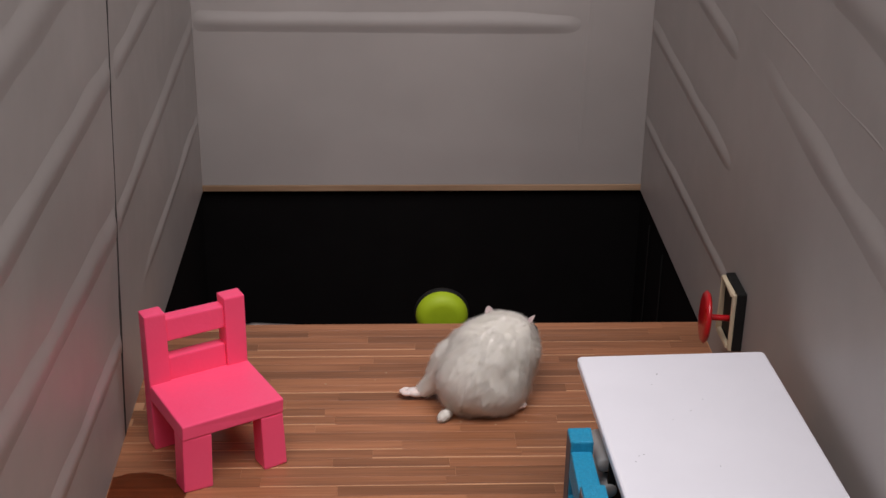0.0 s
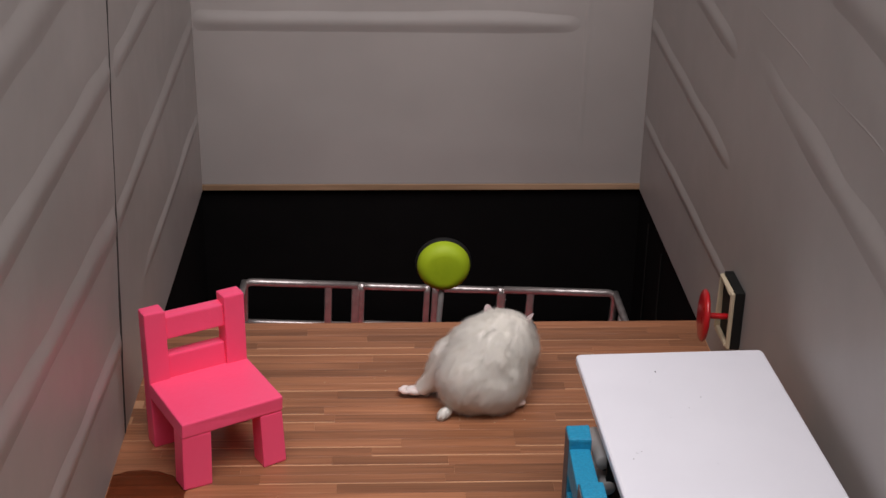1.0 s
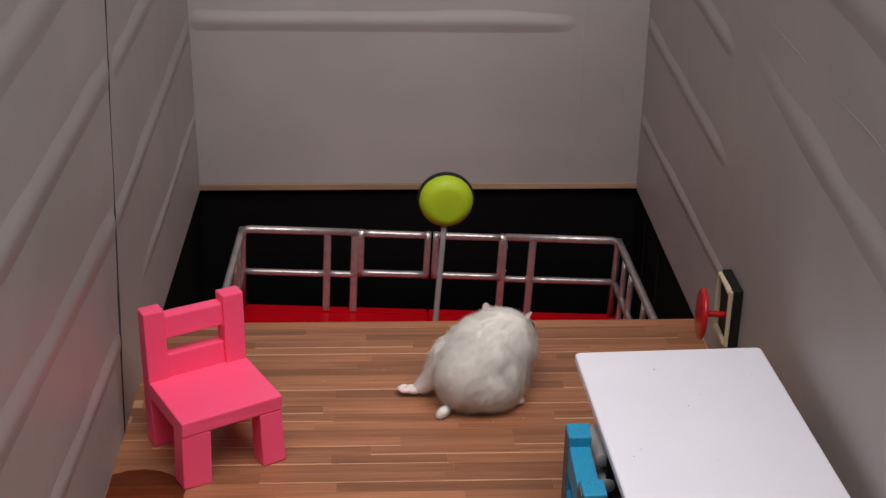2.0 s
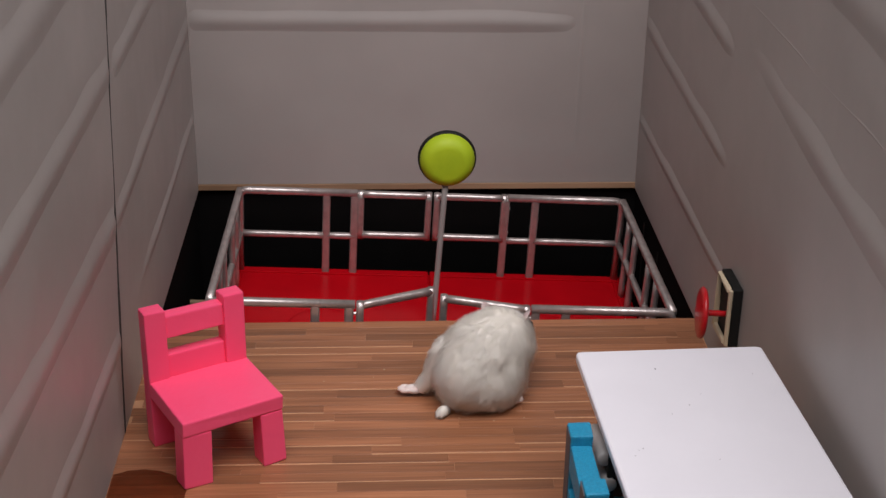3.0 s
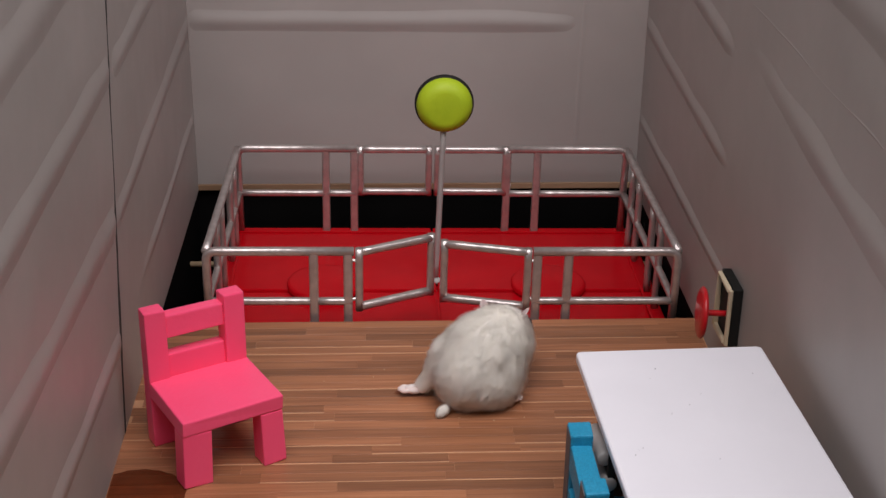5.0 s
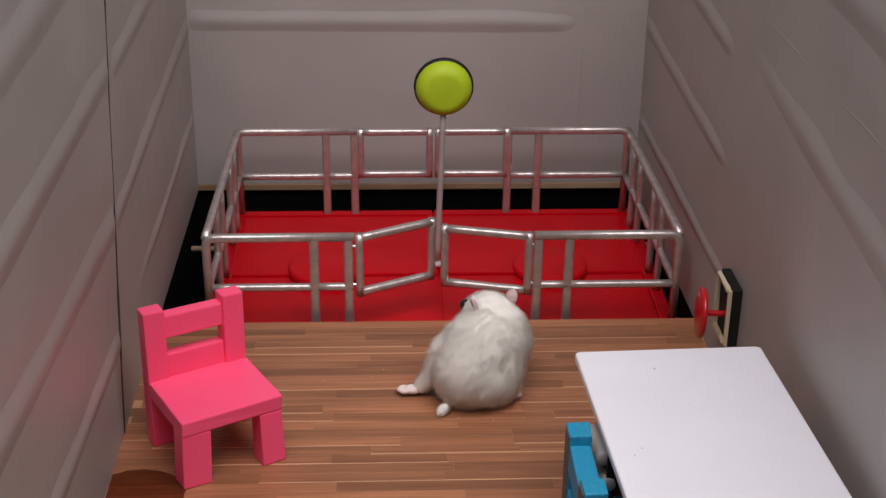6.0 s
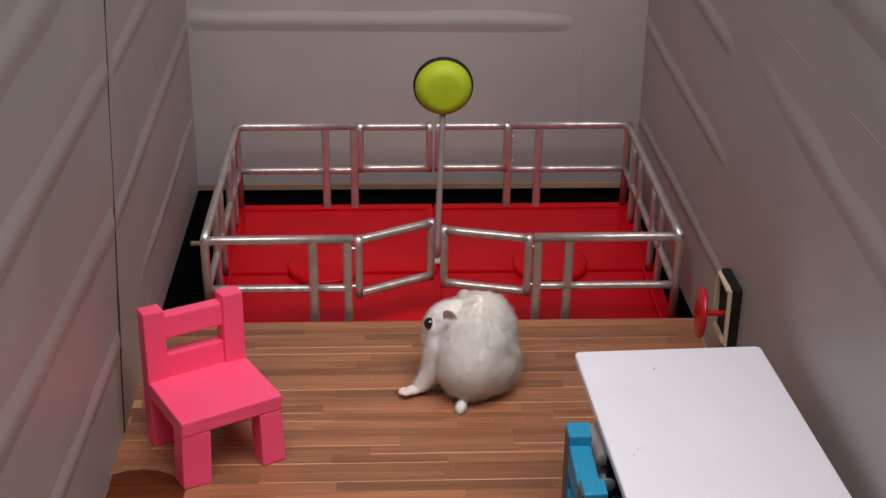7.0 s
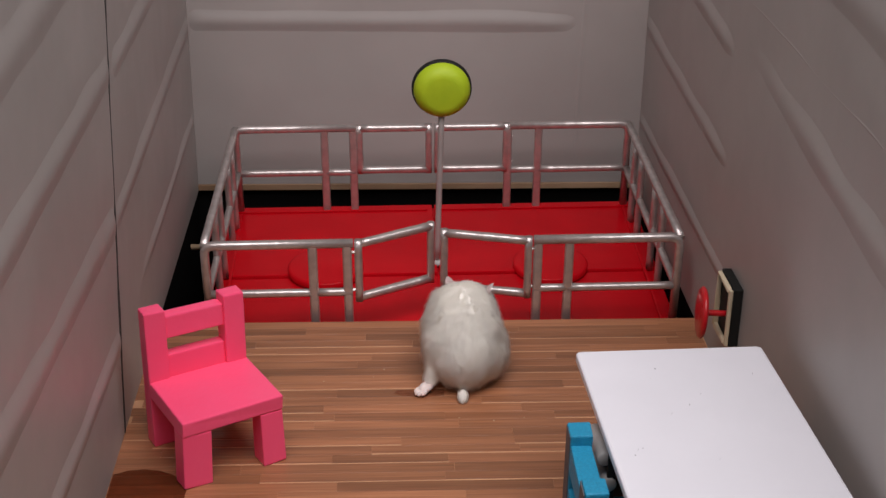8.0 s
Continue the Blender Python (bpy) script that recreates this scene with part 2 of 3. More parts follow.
def moulding(start, end, across, out, width=0.0075, height=0.0014, seed=0, taper=(0.0, 0.0)):
    """A soft uneven ridge of paper pressed over a thin batten; across and out are unit directions."""
    a, b, ac, ou = Vector(start), Vector(end), Vector(across), Vector(out)
    n, m = 46, 14
    bm = bmesh.new()
    rows = []
    for i in range(n + 1):
        t = i / n
        p = a.lerp(b, t)
        s = noise.noise(Vector((p.x * 22 + seed * 9.1, p.y * 22, p.z * 3 + seed)))
        s2 = noise.noise(Vector((p.x * 70 + seed * 3.3, p.y * 70, seed)))
        end_fade = min(1, t / max(taper[0], 1e-3), (1 - t) / max(taper[1], 1e-3))
        h = height * (1 + 0.22 * s + 0.10 * s2) * max(0.0, end_fade)
        w = width * 1.65 * (1 + 0.18 * s)
        row = []
        for j in range(m + 1):
            u = -1 + 2 * j / m
            lift = (0.5 + 0.5 * math.cos(math.pi * (abs(u) ** 0.9))) ** 1.15
            row.append(bm.verts.new(p + ac * (u * w + 0.0012 * s) + ou * (h * lift - 0.0003)))
        rows.append(row)
    for r, q in zip(rows, rows[1:]):
        for j in range(m):
            bm.faces.new((r[j], r[j + 1], q[j + 1], q[j]))
    return bm


def seam_y(z):
    return -0.118 + 0.245 * z


def build_walls():
    left = empty("wall_left", Matrix(), "miniature side wall of grey-white papered panels with ridges", "wall", kind="structure")
    steps = 60
    edge_a, edge_b = [], []
    for k in range(steps + 1):
        z = TOP * k / steps
        wave = 0.0011 * noise.noise(Vector((z * 34, 1.7, 0))) + 0.0006 * noise.noise(Vector((z * 90, 4.2, 0)))
        gap = (0.0020 if z < 0.115 else 0.0007) + 0.0024 * max(0.0, noise.noise(Vector((z * 40, 8.3, 0))))
        edge_a.append((-W, seam_y(z) + wave + gap / 2, z))
        edge_b.append((-W, seam_y(z) + wave - gap, z))
    part("panel", sheet([(-W, BACK, TOP), *reversed(edge_a), (-W, BACK, 0)][::-1], 0.006, (1, 0, 0)), PAPER, left)
    part("panel", sheet([(-W, FRONT, 0), *edge_b, (-W, FRONT, TOP)], 0.006, (1, 0, 0)), PAPER, left)
    # A near-black strip covers the joint as painted shade, slightly proud of the paper.
    strip = [(-W + 0.0002, y, z) for _, y, z in edge_a] + [(-W + 0.0002, y, z) for _, y, z in reversed(edge_b)]
    part("seam", sheet(strip, 0.004, (1, 0, 0)), SEAM, left, "dark strip standing for the shade in the panel joint")
    part("backing", sheet([(-W - 0.0062, FRONT, 0), (-W - 0.0062, BACK, 0), (-W - 0.0062, BACK, TOP), (-W - 0.0062, FRONT, TOP)], 0.004, (1, 0, 0)), SEAM, left)
    up, out = (0, 0, 1), (1, 0, 0)
    for k, (y0, z0, y1, z1, x, w, tp) in enumerate([
            (BACK, 0.1235, seam_y(0.106), 0.1065, -W, 0.0070, (0, 0)), (BACK, 0.0575, -0.06, 0.0475, -W, 0.0052, (0, 0.3)),
            (BACK, 0.187, -0.066, 0.1775, -W, 0.0075, (0, 0.03)), (BACK, 0.250, -0.05, 0.243, -W, 0.0075, (0, 0)),
            (seam_y(0.181), 0.1805, -0.33, 0.1755, -W, 0.0085, (0, 0)), (seam_y(0.108), 0.1075, -0.34, 0.1205, -W, 0.0085, (0, 0)),
            (seam_y(0.05), 0.0485, -0.36, 0.058, -W, 0.0065, (0, 0)), (-0.10, 0.245, -0.36, 0.232, -W, 0.0105, (0, 0))]):
        part("moulding", moulding((x, y0, z0), (x, y1, z1), up, out, width=w, seed=k, taper=tp), PAPER, left, smooth=True)
    part("paper_fold", moulding((-W, seam_y(0.2), 0.2), (-W, -0.33, 0.191), up, out, width=0.0016, height=0.00028, seed=31), PAPER, left, smooth=True)

    right = empty("wall_right", Matrix(), "miniature side wall of grey-white papered board with ridges", "wall", kind="structure")
    part("panel", sheet([(W, FRONT, 0), (W, BACK, 0), (W, BACK, TOP), (W, FRONT, TOP)], 0.008, (-1, 0, 0)), PAPER, right)
    out = (-1, 0, 0)
    for k, (y0, z0, y1, z1, w, tp) in enumerate([
            (BACK, 0.1245, -0.042, 0.1133, 0.0062, (0, 0.10)), (BACK, 0.0545, -0.066, 0.0525, 0.0050, (0, 0)),
            (BACK, 0.190, -0.033, 0.1735, 0.0068, (0, 0.10)), (-0.032, 0.1875, -0.37, 0.153, 0.0085, (0.45, 0)),
            (-0.050, 0.1128, -0.100, 0.1080, 0.0032, (0.5, 0.6)), (-0.16, 0.249, -0.38, 0.232, 0.0105, (0.03, 0)),
            (BACK, 0.256, -0.10, 0.249, 0.0072, (0, 0.03)), (-0.13, 0.040, -0.40, 0.040, 0.006, (0.2, 0))]):
        part("moulding", moulding((W, y0, z0), (W, y1, z1), up, out, width=w, height=0.0004 if k == 4 else 0.0014, seed=50 + k, taper=tp), PAPER, right, smooth=True)
    part("paper_fold", moulding((W, -0.02, 0.2075), (W, -0.36, 0.199), up, out, width=0.0012, height=0.0004, seed=61), PAPER, right, smooth=True)

    back = empty("wall_back", Matrix(), "miniature back wall of grey-white paper with one ridge", "wall", kind="structure")
    part("panel", sheet([(-W - 0.006, BACK, 0.0045), (W + 0.006, BACK, 0.0045), (W + 0.006, BACK, TOP), (-W - 0.006, BACK, TOP)], 0.008, (0, -1, 0)), PAPER, back)
    part("board_edge", box(-W - 0.006, W + 0.006, BACK - 0.0012, BACK + 0.008, 0, 0.0043, bevel=0.0004), RAW_WOOD, back, "tan raw wooden board edge")
    part("moulding", moulding((-W, BACK, 0.1265), (0.112, BACK, 0.1250), up, (0, -1, 0), width=0.0068, height=0.0019, seed=80, taper=(0.01, 0.05)), PAPER, back, smooth=True)
    part("paper_fold", moulding((-0.125, BACK, 0.066), (-0.01, BACK, 0.069), up, (0, -1, 0), width=0.005, height=0.00032, seed=81, taper=(0.3, 0.3)), PAPER, back, smooth=True)
    part("paper_fold", moulding((0.114, BACK, 0.02), (0.116, BACK, 0.20), (1, 0, 0), (0, -1, 0), width=0.003, height=0.0006, seed=82, taper=(0.1, 0.1)), PAPER, back, smooth=True)


def build_shaft():
    shaft = empty("lift_shaft", Matrix(), "black lined opening behind the wooden floor", "shaft", kind="structure")
    d = -0.36
    part("shaft_wall", box(-W - 0.014, -W - 0.002, -0.002, BACK + 0.02, d, -0.001), BLACK, shaft)
    part("shaft_wall", box(W + 0.002, W + 0.014, -0.002, BACK + 0.02, d, -0.001), BLACK, shaft)
    part("shaft_wall", box(-W - 0.002, W + 0.002, BACK + 0.004, BACK + 0.016, d, -0.001), BLACK, shaft)
    part("shaft_wall", box(-W - 0.002, W + 0.002, -0.016, -0.004, d, -0.0075), BLACK, shaft)
    part("shaft_floor", box(-W - 0.014, W + 0.014, -0.016, BACK + 0.02, d - 0.01, d), BLACK, shaft)
    # Thin upright bars stand in for faint vertical reflections in the black lining.
    for x, y in ((0.1605, 0.165), (0.1605, 0.115)):
        part("reflection_bar", tube(bmesh.new(), [(x, y, -0.01), (x, y, d)], 0.0005, 6), DARK, shaft)


def build_ground():
    ground = part("ground", box(-0.75, 0.75, -1.15, 0.65, -0.42, -0.40), STUDIO)
    tagged(ground, "plain dark grey studio floor under the set", "ground", kind="structure")


def build_floor():
    floor = empty("floor", Matrix(), "miniature floor of narrow brown wood-strip laminate", "floor", kind="structure")
    part("floor_base", box(-W - 0.004, W + 0.004, FRONT, 0, -0.007, -0.00022), JOINT, floor, "pale wooden base board under the strips")
    rng = random.Random(7)
    pitch, gap = 0.0079, 0.00022
    y = -0.0001
    row = 0
    while y > FRONT + pitch:
        x = -W + 0.0008 - rng.uniform(0, 0.09)
        while x < W:
            length = rng.choice((0.058, 0.075, 0.09, 0.105, 0.125))
            a, b = max(x, -W), min(x + length, W - 0.0004)
            if b - a > 0.006:
                wide = gap * rng.choice((0.6, 0.6, 0.6, 0.6, 1, 1, 4.4, 6.0))
                bm = box(0, b - a - rng.choice((0.00004, 0.0001)), -(pitch - wide), 0, -0.001, 0, bevel=0.00006, segments=1)
                ob = part("plank", bm, PLANK, floor)
                ob.location = (a, y, rng.uniform(-0.00003, 0.00003))
            x += length
        y -= pitch
        row += 1


# ---- things ----
def toy_chair(m, paint, label, side_grey=None, w=0.0260, flush=0.0):
    """A chunky wooden toy chair, front towards -y, origin on the floor under the middle of the seat."""
    ch = empty("toy_chair", m, label, "chair", "toy chairs")
    d = 0.0215

    def bar(name, *a):
        return part(name, box(*a, bevel=0.0009, segments=2, wobble=0.00035), paint, ch, smooth=False)

    bar("seat", -w, w, -d, d + 0.0016, 0.0288, 0.0368)
    for s in (-1, 1):
        half = 0.0072 if s < 0 else 0.0061
        front = bar("leg", -half, half, -0.0056, 0.0056, -0.0290, 0.0002)
        front.matrix_basis = pose(s * (w - half - 0.0001), -d + 0.0058, 0.0289, -1.0, 2.5 if s < 0 else -0.8, 0)
        bar("back_post", min(s * w, s * (w - 0.0110)), max(s * w, s * (w - 0.0110)), d, d + 0.0095, 0, 0.0745)
    bar("back_rail", -w + 0.0108, w - 0.0108, d + 0.0015 - flush, d + 0.0085 + flush, 0.0300, 0.0490)
    bar("back_rail", -w + 0.0108, w - 0.0108, d + 0.0015 - flush, d + 0.0085 + flush, 0.0580, 0.0702)
    # Thin plates make the back faces of both posts dull grey.
    if side_grey:
        for s in (-1, 1):
            part("grey_side", box(min(s * (w - 0.0005), s * (w - 0.0105)), max(s * (w - 0.0005), s * (w - 0.0105)), d + 0.0094, d + 0.0098, 0.0005, 0.0735), side_grey, ch, "thin dull grey plate on the post's back")
    return ch


def white_table():
    tb = empty("toy_table", pose(0.1075, -0.2634, 0, 0, 0, 2.3), "white laminated toy table with rounded corners and crumbs on top", "table")
    bm = bmesh.new()
    rings = []
    for inset, z in ((0.0010, 0.0717), (0, 0.0724), (0, 0.0752), (0.0003, 0.0757), (0.0010, 0.0760)):
        ring = []
        for cx, cy, a0 in ((1, 1, 0), (-1, 1, 90), (-1, -1, 180), (1, -1, 270)):
            for k in range(7):
                a = radians(a0 + 15 * k)
                ring.append(bm.verts.new((cx * 0.0410 + (0.0026 - inset) * math.cos(a), cy * 0.0876 + (0.0026 - inset) * math.sin(a), z)))
        rings.append(ring)
    for a, b in zip(rings, rings[1:]):
        for k in range(28):
            bm.faces.new((a[k], a[(k + 1) % 28], b[(k + 1) % 28], b[k]))
    bm.faces.new(list(reversed(rings[0])))
    bm.faces.new(rings[-1])
    part("tabletop", bm, WHITE, tb)
    for x in (-0.0330, 0.0330):
        for y in (-0.072, 0.052):
            part("leg", box(x - 0.0045, x + 0.0045, y - 0.011, y + 0.011, 0, 0.0718, bevel=0.0008), BROWN, tb, "dark brown wooden table leg")
    part("apron", box(-0.0280, 0.0280, -0.079, 0.075, 0.0630, 0.0716, bevel=0.0005), BROWN, tb, "dark frame under the tabletop")
    for x, y, z in ((-0.0418, 0.0362, 0.0605), (-0.0398, 0.0340, 0.0490)):
        pad = part("pad", turned([(0, -0.0120), (0.0028, -0.0120), (0.0034, -0.0114), (0.0035, 0.0), (0.0034, 0.0114), (0.0028, 0.0120), (0, 0.0120)], 24, "y"), GREY_PLASTIC, tb, "grey rounded plastic pad beside the leg", smooth=True)
        pad.location = (x, y, z)
    for y in (0.0240, 0.0320):
        part("bracket", box(-0.0405, -0.0372, y - 0.0012, y + 0.0012, 0.0300, 0.0640, bevel=0.0004), DARK, tb, "thin black bracket")
    rng = random.Random(4)
    spots = [(0.0940, -0.1920), (0.0900, -0.2010), (0.1030, -0.2230), (0.0940, -0.2300), (0.0770, -0.2560), (0.0730, -0.2610), (0.0750, -0.2570),
             (0.1368, -0.1973), (0.1100, -0.2140), (0.1064, -0.2649)]
    for x, y in spots:
        bm = bmesh.new()
        bmesh.ops.create_icosphere(bm, subdivisions=1, radius=0.0003 if x == 0.0940 and y > -0.2 else rng.choice((0.00014, 0.0002)))
        ob = part("crumb", bm, SPECK, None)
        ob.location = (x, y, 0.07612)
        tagged(ob, "tiny dark crumb on the white tabletop", "crumb", "crumbs on the table")


def floor_crumbs():
    for x, y in ((0.012, -0.1095), (0.046, -0.1100), (-0.027, -0.058), (-0.033, -0.066), (0.030, -0.1125), (-0.060, -0.070)):
        bm = bmesh.new()
        bmesh.ops.create_icosphere(bm, subdivisions=1, radius=0.00035)
        for v in bm.verts:
            v.co *= random.uniform(0.7, 1.2)
        ob = part("crumb", bm, CREAM)
        ob.location = (x, y, 0.0003)
        tagged(ob, "tiny pale crumb on the wooden floor", "crumb", "crumbs on the floor")


def push_button():
    pb = empty("wall_button", pose(W, -0.0815, 0.0500), "red push button on a black block on the wall", "button")
    part("block", box(-0.0052, -0.0002, -0.0125, 0.0145, -0.0180, 0.0155, bevel=0.0006), DARK, pb, "black square mounting block")
    for k, (y0, y1, z0, z1) in enumerate(((-0.0122, -0.0098, -0.0175, 0.0150), (0.0116, 0.0140, -0.0175, 0.0150), (-0.0096, 0.0114, 0.0124, 0.0150), (-0.0096, 0.0114, -0.0176, -0.0150))):
        part("frame_stick", box(-0.0078, -0.0053, y0, y1, z0, z1, bevel=0.0007, wobble=0.0007), CREAM, pb, "cream wooden frame stick")
    part("stem", tube(bmesh.new(), split((-0.0051, -0.005, -0.002), (-0.0195, -0.005, -0.001), 4), 0.0017, 12), RED_PAINT, pb, "red painted peg", smooth=True)
    prof = [(0, -0.0019), (0.0100, -0.0018), (0.0130, -0.0012), (0.0141, 0.0), (0.0130, 0.0013), (0.0100, 0.0019), (0, 0.0020)]
    cap = part("cap", turned(prof, 40, "x"), RED_PAINT, pb, "glossy red round button cap", smooth=True)
    cap.matrix_basis = pose(-0.0192, -0.005, -0.001, 0, 3, -5)


def varnish_patch():
    bm = bmesh.new()
    n = 72
    ring = []
    for k in range(n):
        a = 2 * math.pi * k / n
        r = 0.0205 * (1 + 0.03 * abs(math.sin(a * 9)) + 0.02 * math.sin(a * 3 + 1))
        ring.append((max(r * math.cos(a) * 1.05, -0.0145), r * math.sin(a)))
    top = [bm.verts.new((x, y, 0.0005)) for x, y in ring]
    low = [bm.verts.new((x * 1.005, y * 1.01, 0.0)) for x, y in ring]
    bm.faces.new(top)
    for k in range(n):
        bm.faces.new((low[k], low[(k + 1) % n], top[(k + 1) % n], top[k]))
    ob = part("varnish_patch", bm, STAIN)
    ob.location = (-0.1448, -0.1740, 0.00012)
    tagged(ob, "dark brown glossy round patch on the wooden floor", "patch")
    bm = bmesh.new()
    ring = []
    for k in range(48):
        a = 2 * math.pi * k / 48
        r = 1 + 0.35 * noise.noise(Vector((math.cos(a) * 1.4, math.sin(a) * 1.4, 3.1)))
        ring.append((0.0150 * r * math.cos(a), 0.0036 * r * math.sin(a)))
    top = [bm.verts.new((x, y, 0.00025)) for x, y in ring]
    low = [bm.verts.new((x * 1.02, y * 1.02, 0.0)) for x, y in ring]
    bm.faces.new(top)
    for k in range(48):
        bm.faces.new((low[k], low[(k + 1) % 48], top[(k + 1) % 48], top[k]))
    wet = part("wet_patch", bm, WET)
    wet.location = (-0.0075, -0.0832, 0.00012)
    tagged(wet, "small reddish damp patch on the wooden floor", "patch")


HALF_X, HALF_Y, RAIL = 0.1395, 0.0795, 0.0605


def lift_platform():
    lp = empty("lift_platform", pose(0, 0.09, -0.16), "glossy red lift platform with silver railings", "lift")
    part("deck", box(-0.1425, 0.1425, -0.0845, 0.0830, -0.0105, -0.0016), RED, lp)
    for x0, x1 in ((-0.1430, -0.0006), (0.0006, 0.1430)):
        part("deck_panel", box(x0, x1, -0.0850, -0.0135, -0.0100, -0.0004, bevel=0.0012), RED, lp)
        rear = box(x0, x1, -0.0128, 0.0835, -0.0100, 0.0012, bevel=0.0010)
        for v in rear.verts:
            if v.co.y < -0.010 and v.co.z < 0.0:
                v.co.y -= 0.0008
        part("deck_panel", rear, RED, lp)
    for s in (-1, 1):
        prof = [(0.0245, 0.0), (0.0245, 0.0028), (0.0236, 0.0037), (0.0220, 0.0040), (0.0, 0.0041)]
        disc = part("disc", turned(prof, 44), RED, lp, "raised red round pad", smooth=True)
        disc.location = (s * 0.0732, -0.0070, 0.0008)
        part("edge_strip", box(min(s * 0.004, s * 0.139), max(s * 0.004, s * 0.139), 0.0735, 0.0755, 0.0010, 0.0024, bevel=0.0005), RED, lp)
        part("edge_strip", box(min(s * 0.1330, s * 0.1350), max(s * 0.1330, s * 0.1350), -0.080, 0.0725, 0.0010, 0.0024, bevel=0.0005), RED, lp)
    for y in (0.052, -0.038):
        part("dowel", tube(bmesh.new(), [(-0.1680, y, -0.0125), (0.150, y, -0.0125)], 0.0020, 10), DOWEL, lp, "pale wooden support dowel", smooth=True)
    r = 0.0025
    for y in (-HALF_Y, HALF_Y):
        places = {(-1, -1): (-0.0567, -0.0768), (-1, 1): (0.0556, 0.0742), (1, -1): (-0.0550, -0.0745), (1, 1): (0.0520, 0.0728)}
        top, mid, hx = (RAIL, 0.0276, HALF_X) if y < 0 else (RAIL + 0.0024, 0.0296, HALF_X - 0.0045)
        for s in (-1, 1):
            part("rail_hoop", tube(bmesh.new(), rounded([(s * hx, y, 0), (s * hx, y, top), (s * 0.0530, y, top)], 0.006), r, 12, 0.03, 3.2), SILVER, lp, smooth=True)
            for x in places[(1 if y > 0 else -1, s)]:
                part("post", box(x - 0.0027, x + 0.0027, y - 0.0022, y + 0.0022, 0, top - 0.0005, bevel=0.0017, segments=4, wobble=0.0002), SILVER, lp, smooth=True)
            part("mid_rail", tube(bmesh.new(), split((s * hx, y, mid), (s * 0.0742, y, mid), 6), r * 0.88, 12, 0.04, 3.2), SILVER, lp, smooth=True)
            part("mid_rail", tube(bmesh.new(), split((s * 0.0742, y, mid), (s * 0.0540, y, mid), 3), r * 0.88, 12, 0.04, 3.2), SILVER, lp, smooth=True)
    for s in (-1, 1):
        part("side_rail", tube(bmesh.new(), split((s * HALF_X, -HALF_Y, RAIL), (s * (HALF_X - 0.0045), HALF_Y, RAIL + 0.0020), 10), r, 12, 0.03, 3.2), SILVER, lp, smooth=True)
        part("side_mid_rail", tube(bmesh.new(), split((s * HALF_X, -HALF_Y, 0.0276), (s * (HALF_X - 0.0045), HALF_Y, 0.0296), 10), r * 0.88, 12, 0.03, 3.2), SILVER, lp, smooth=True)
        for y in (-0.036, -0.012, 0.030, 0.052):
            x = s * (HALF_X - 0.0045 * (y + HALF_Y) / (2 * HALF_Y))
            part("post", tube(bmesh.new(), split((x, y, 0), (x, y, RAIL - 0.001), 6), r * 0.88, 12, 0.04, 3.2), SILVER, lp, smooth=True)

    def gate(hinge, free, z0, label, top=RAIL):
        a, b = Vector(hinge), Vector(free)
        g = bmesh.new()
        up0, up1 = Vector((0, 0, z0)), Vector((0, 0, top - 0.0005))
        rr = r * 0.92
        tube(g, split(a + up1, b + up1, 6), rr, 12, 0.04, 3.6)
        tube(g, split(a + up0, b + up0, 6), rr, 12, 0.04, 3.6)
        tube(g, split(a + up0 - Vector((0, 0, rr)), a + up1 + Vector((0, 0, rr)), 6), rr, 12, 0.04, 3.6)
        tube(g, split(b + up0 - Vector((0, 0, rr)), b + up1 + Vector((0, 0, rr)), 6), rr, 12, 0.04, 3.6)
        ob = part("gate", g, SILVER, lp, label, smooth=True)
        for z in (z0 + 0.005, RAIL - 0.006):
            part("hinge", tube(bmesh.new(), [a + Vector((0, 0, z)), a + Vector((math.copysign(0.0045, a.x), 0, z))], 0.0010, 8), SILVER, ob, "small silver hinge pin")

    gate((-0.0500, -HALF_Y, 0), (-0.0068, -0.0590, 0), 0.0240, "silver gate leaf standing ajar")
    gate((0.0500, -HALF_Y, 0), (-0.0002 + 0.0010, -0.0680, 0), 0.0240, "silver gate leaf standing slightly ajar")
    gate((-0.0505, HALF_Y, 0), (-0.0030, HALF_Y, 0), 0.0310, "closed silver gate leaf", RAIL + 0.0024)
    gate((0.0505, HALF_Y, 0), (0.0030, HALF_Y, 0), 0.0310, "closed silver gate leaf", RAIL + 0.0024)
    part("rod", tube(bmesh.new(), split((-0.0005, 0.0014, 0), (0.0018, -0.0085, 0.1120), 8), 0.0019, 12), GREY_PLASTIC, lp, "thin grey rod", smooth=True)
    part("rod_collar", turned([(0.0, 0.0), (0.0034, 0.0), (0.0034, 0.0016), (0.002, 0.0030), (0.0, 0.0030)], 16), GREY_PLASTIC, lp, smooth=True)
    knob = part("knob", turned([(0, 0.0066), (0.0096, 0.0066), (0.0116, 0.0063), (0.0136, 0.0053), (0.0155, 0.0036), (0.0168, 0.0012), (0.0173, -0.0014), (0.0170, -0.0040), (0.0, -0.0042)], 48, "y"), LIME, lp, "lime green domed round knob with a flat face", smooth=True)
    knob.location = (0.0020, -0.0090, 0.1262)
    rim = part("knob_rim", turned([(0.0, 0.0), (0.0176, 0.0), (0.0183, -0.0010), (0.0184, -0.0032), (0.0168, -0.0062), (0.0, -0.0068)], 48, "y"), DARK, knob, "dark rim behind the knob", smooth=True)
    rim.location = (0, 0.0018, 0)
    return lp


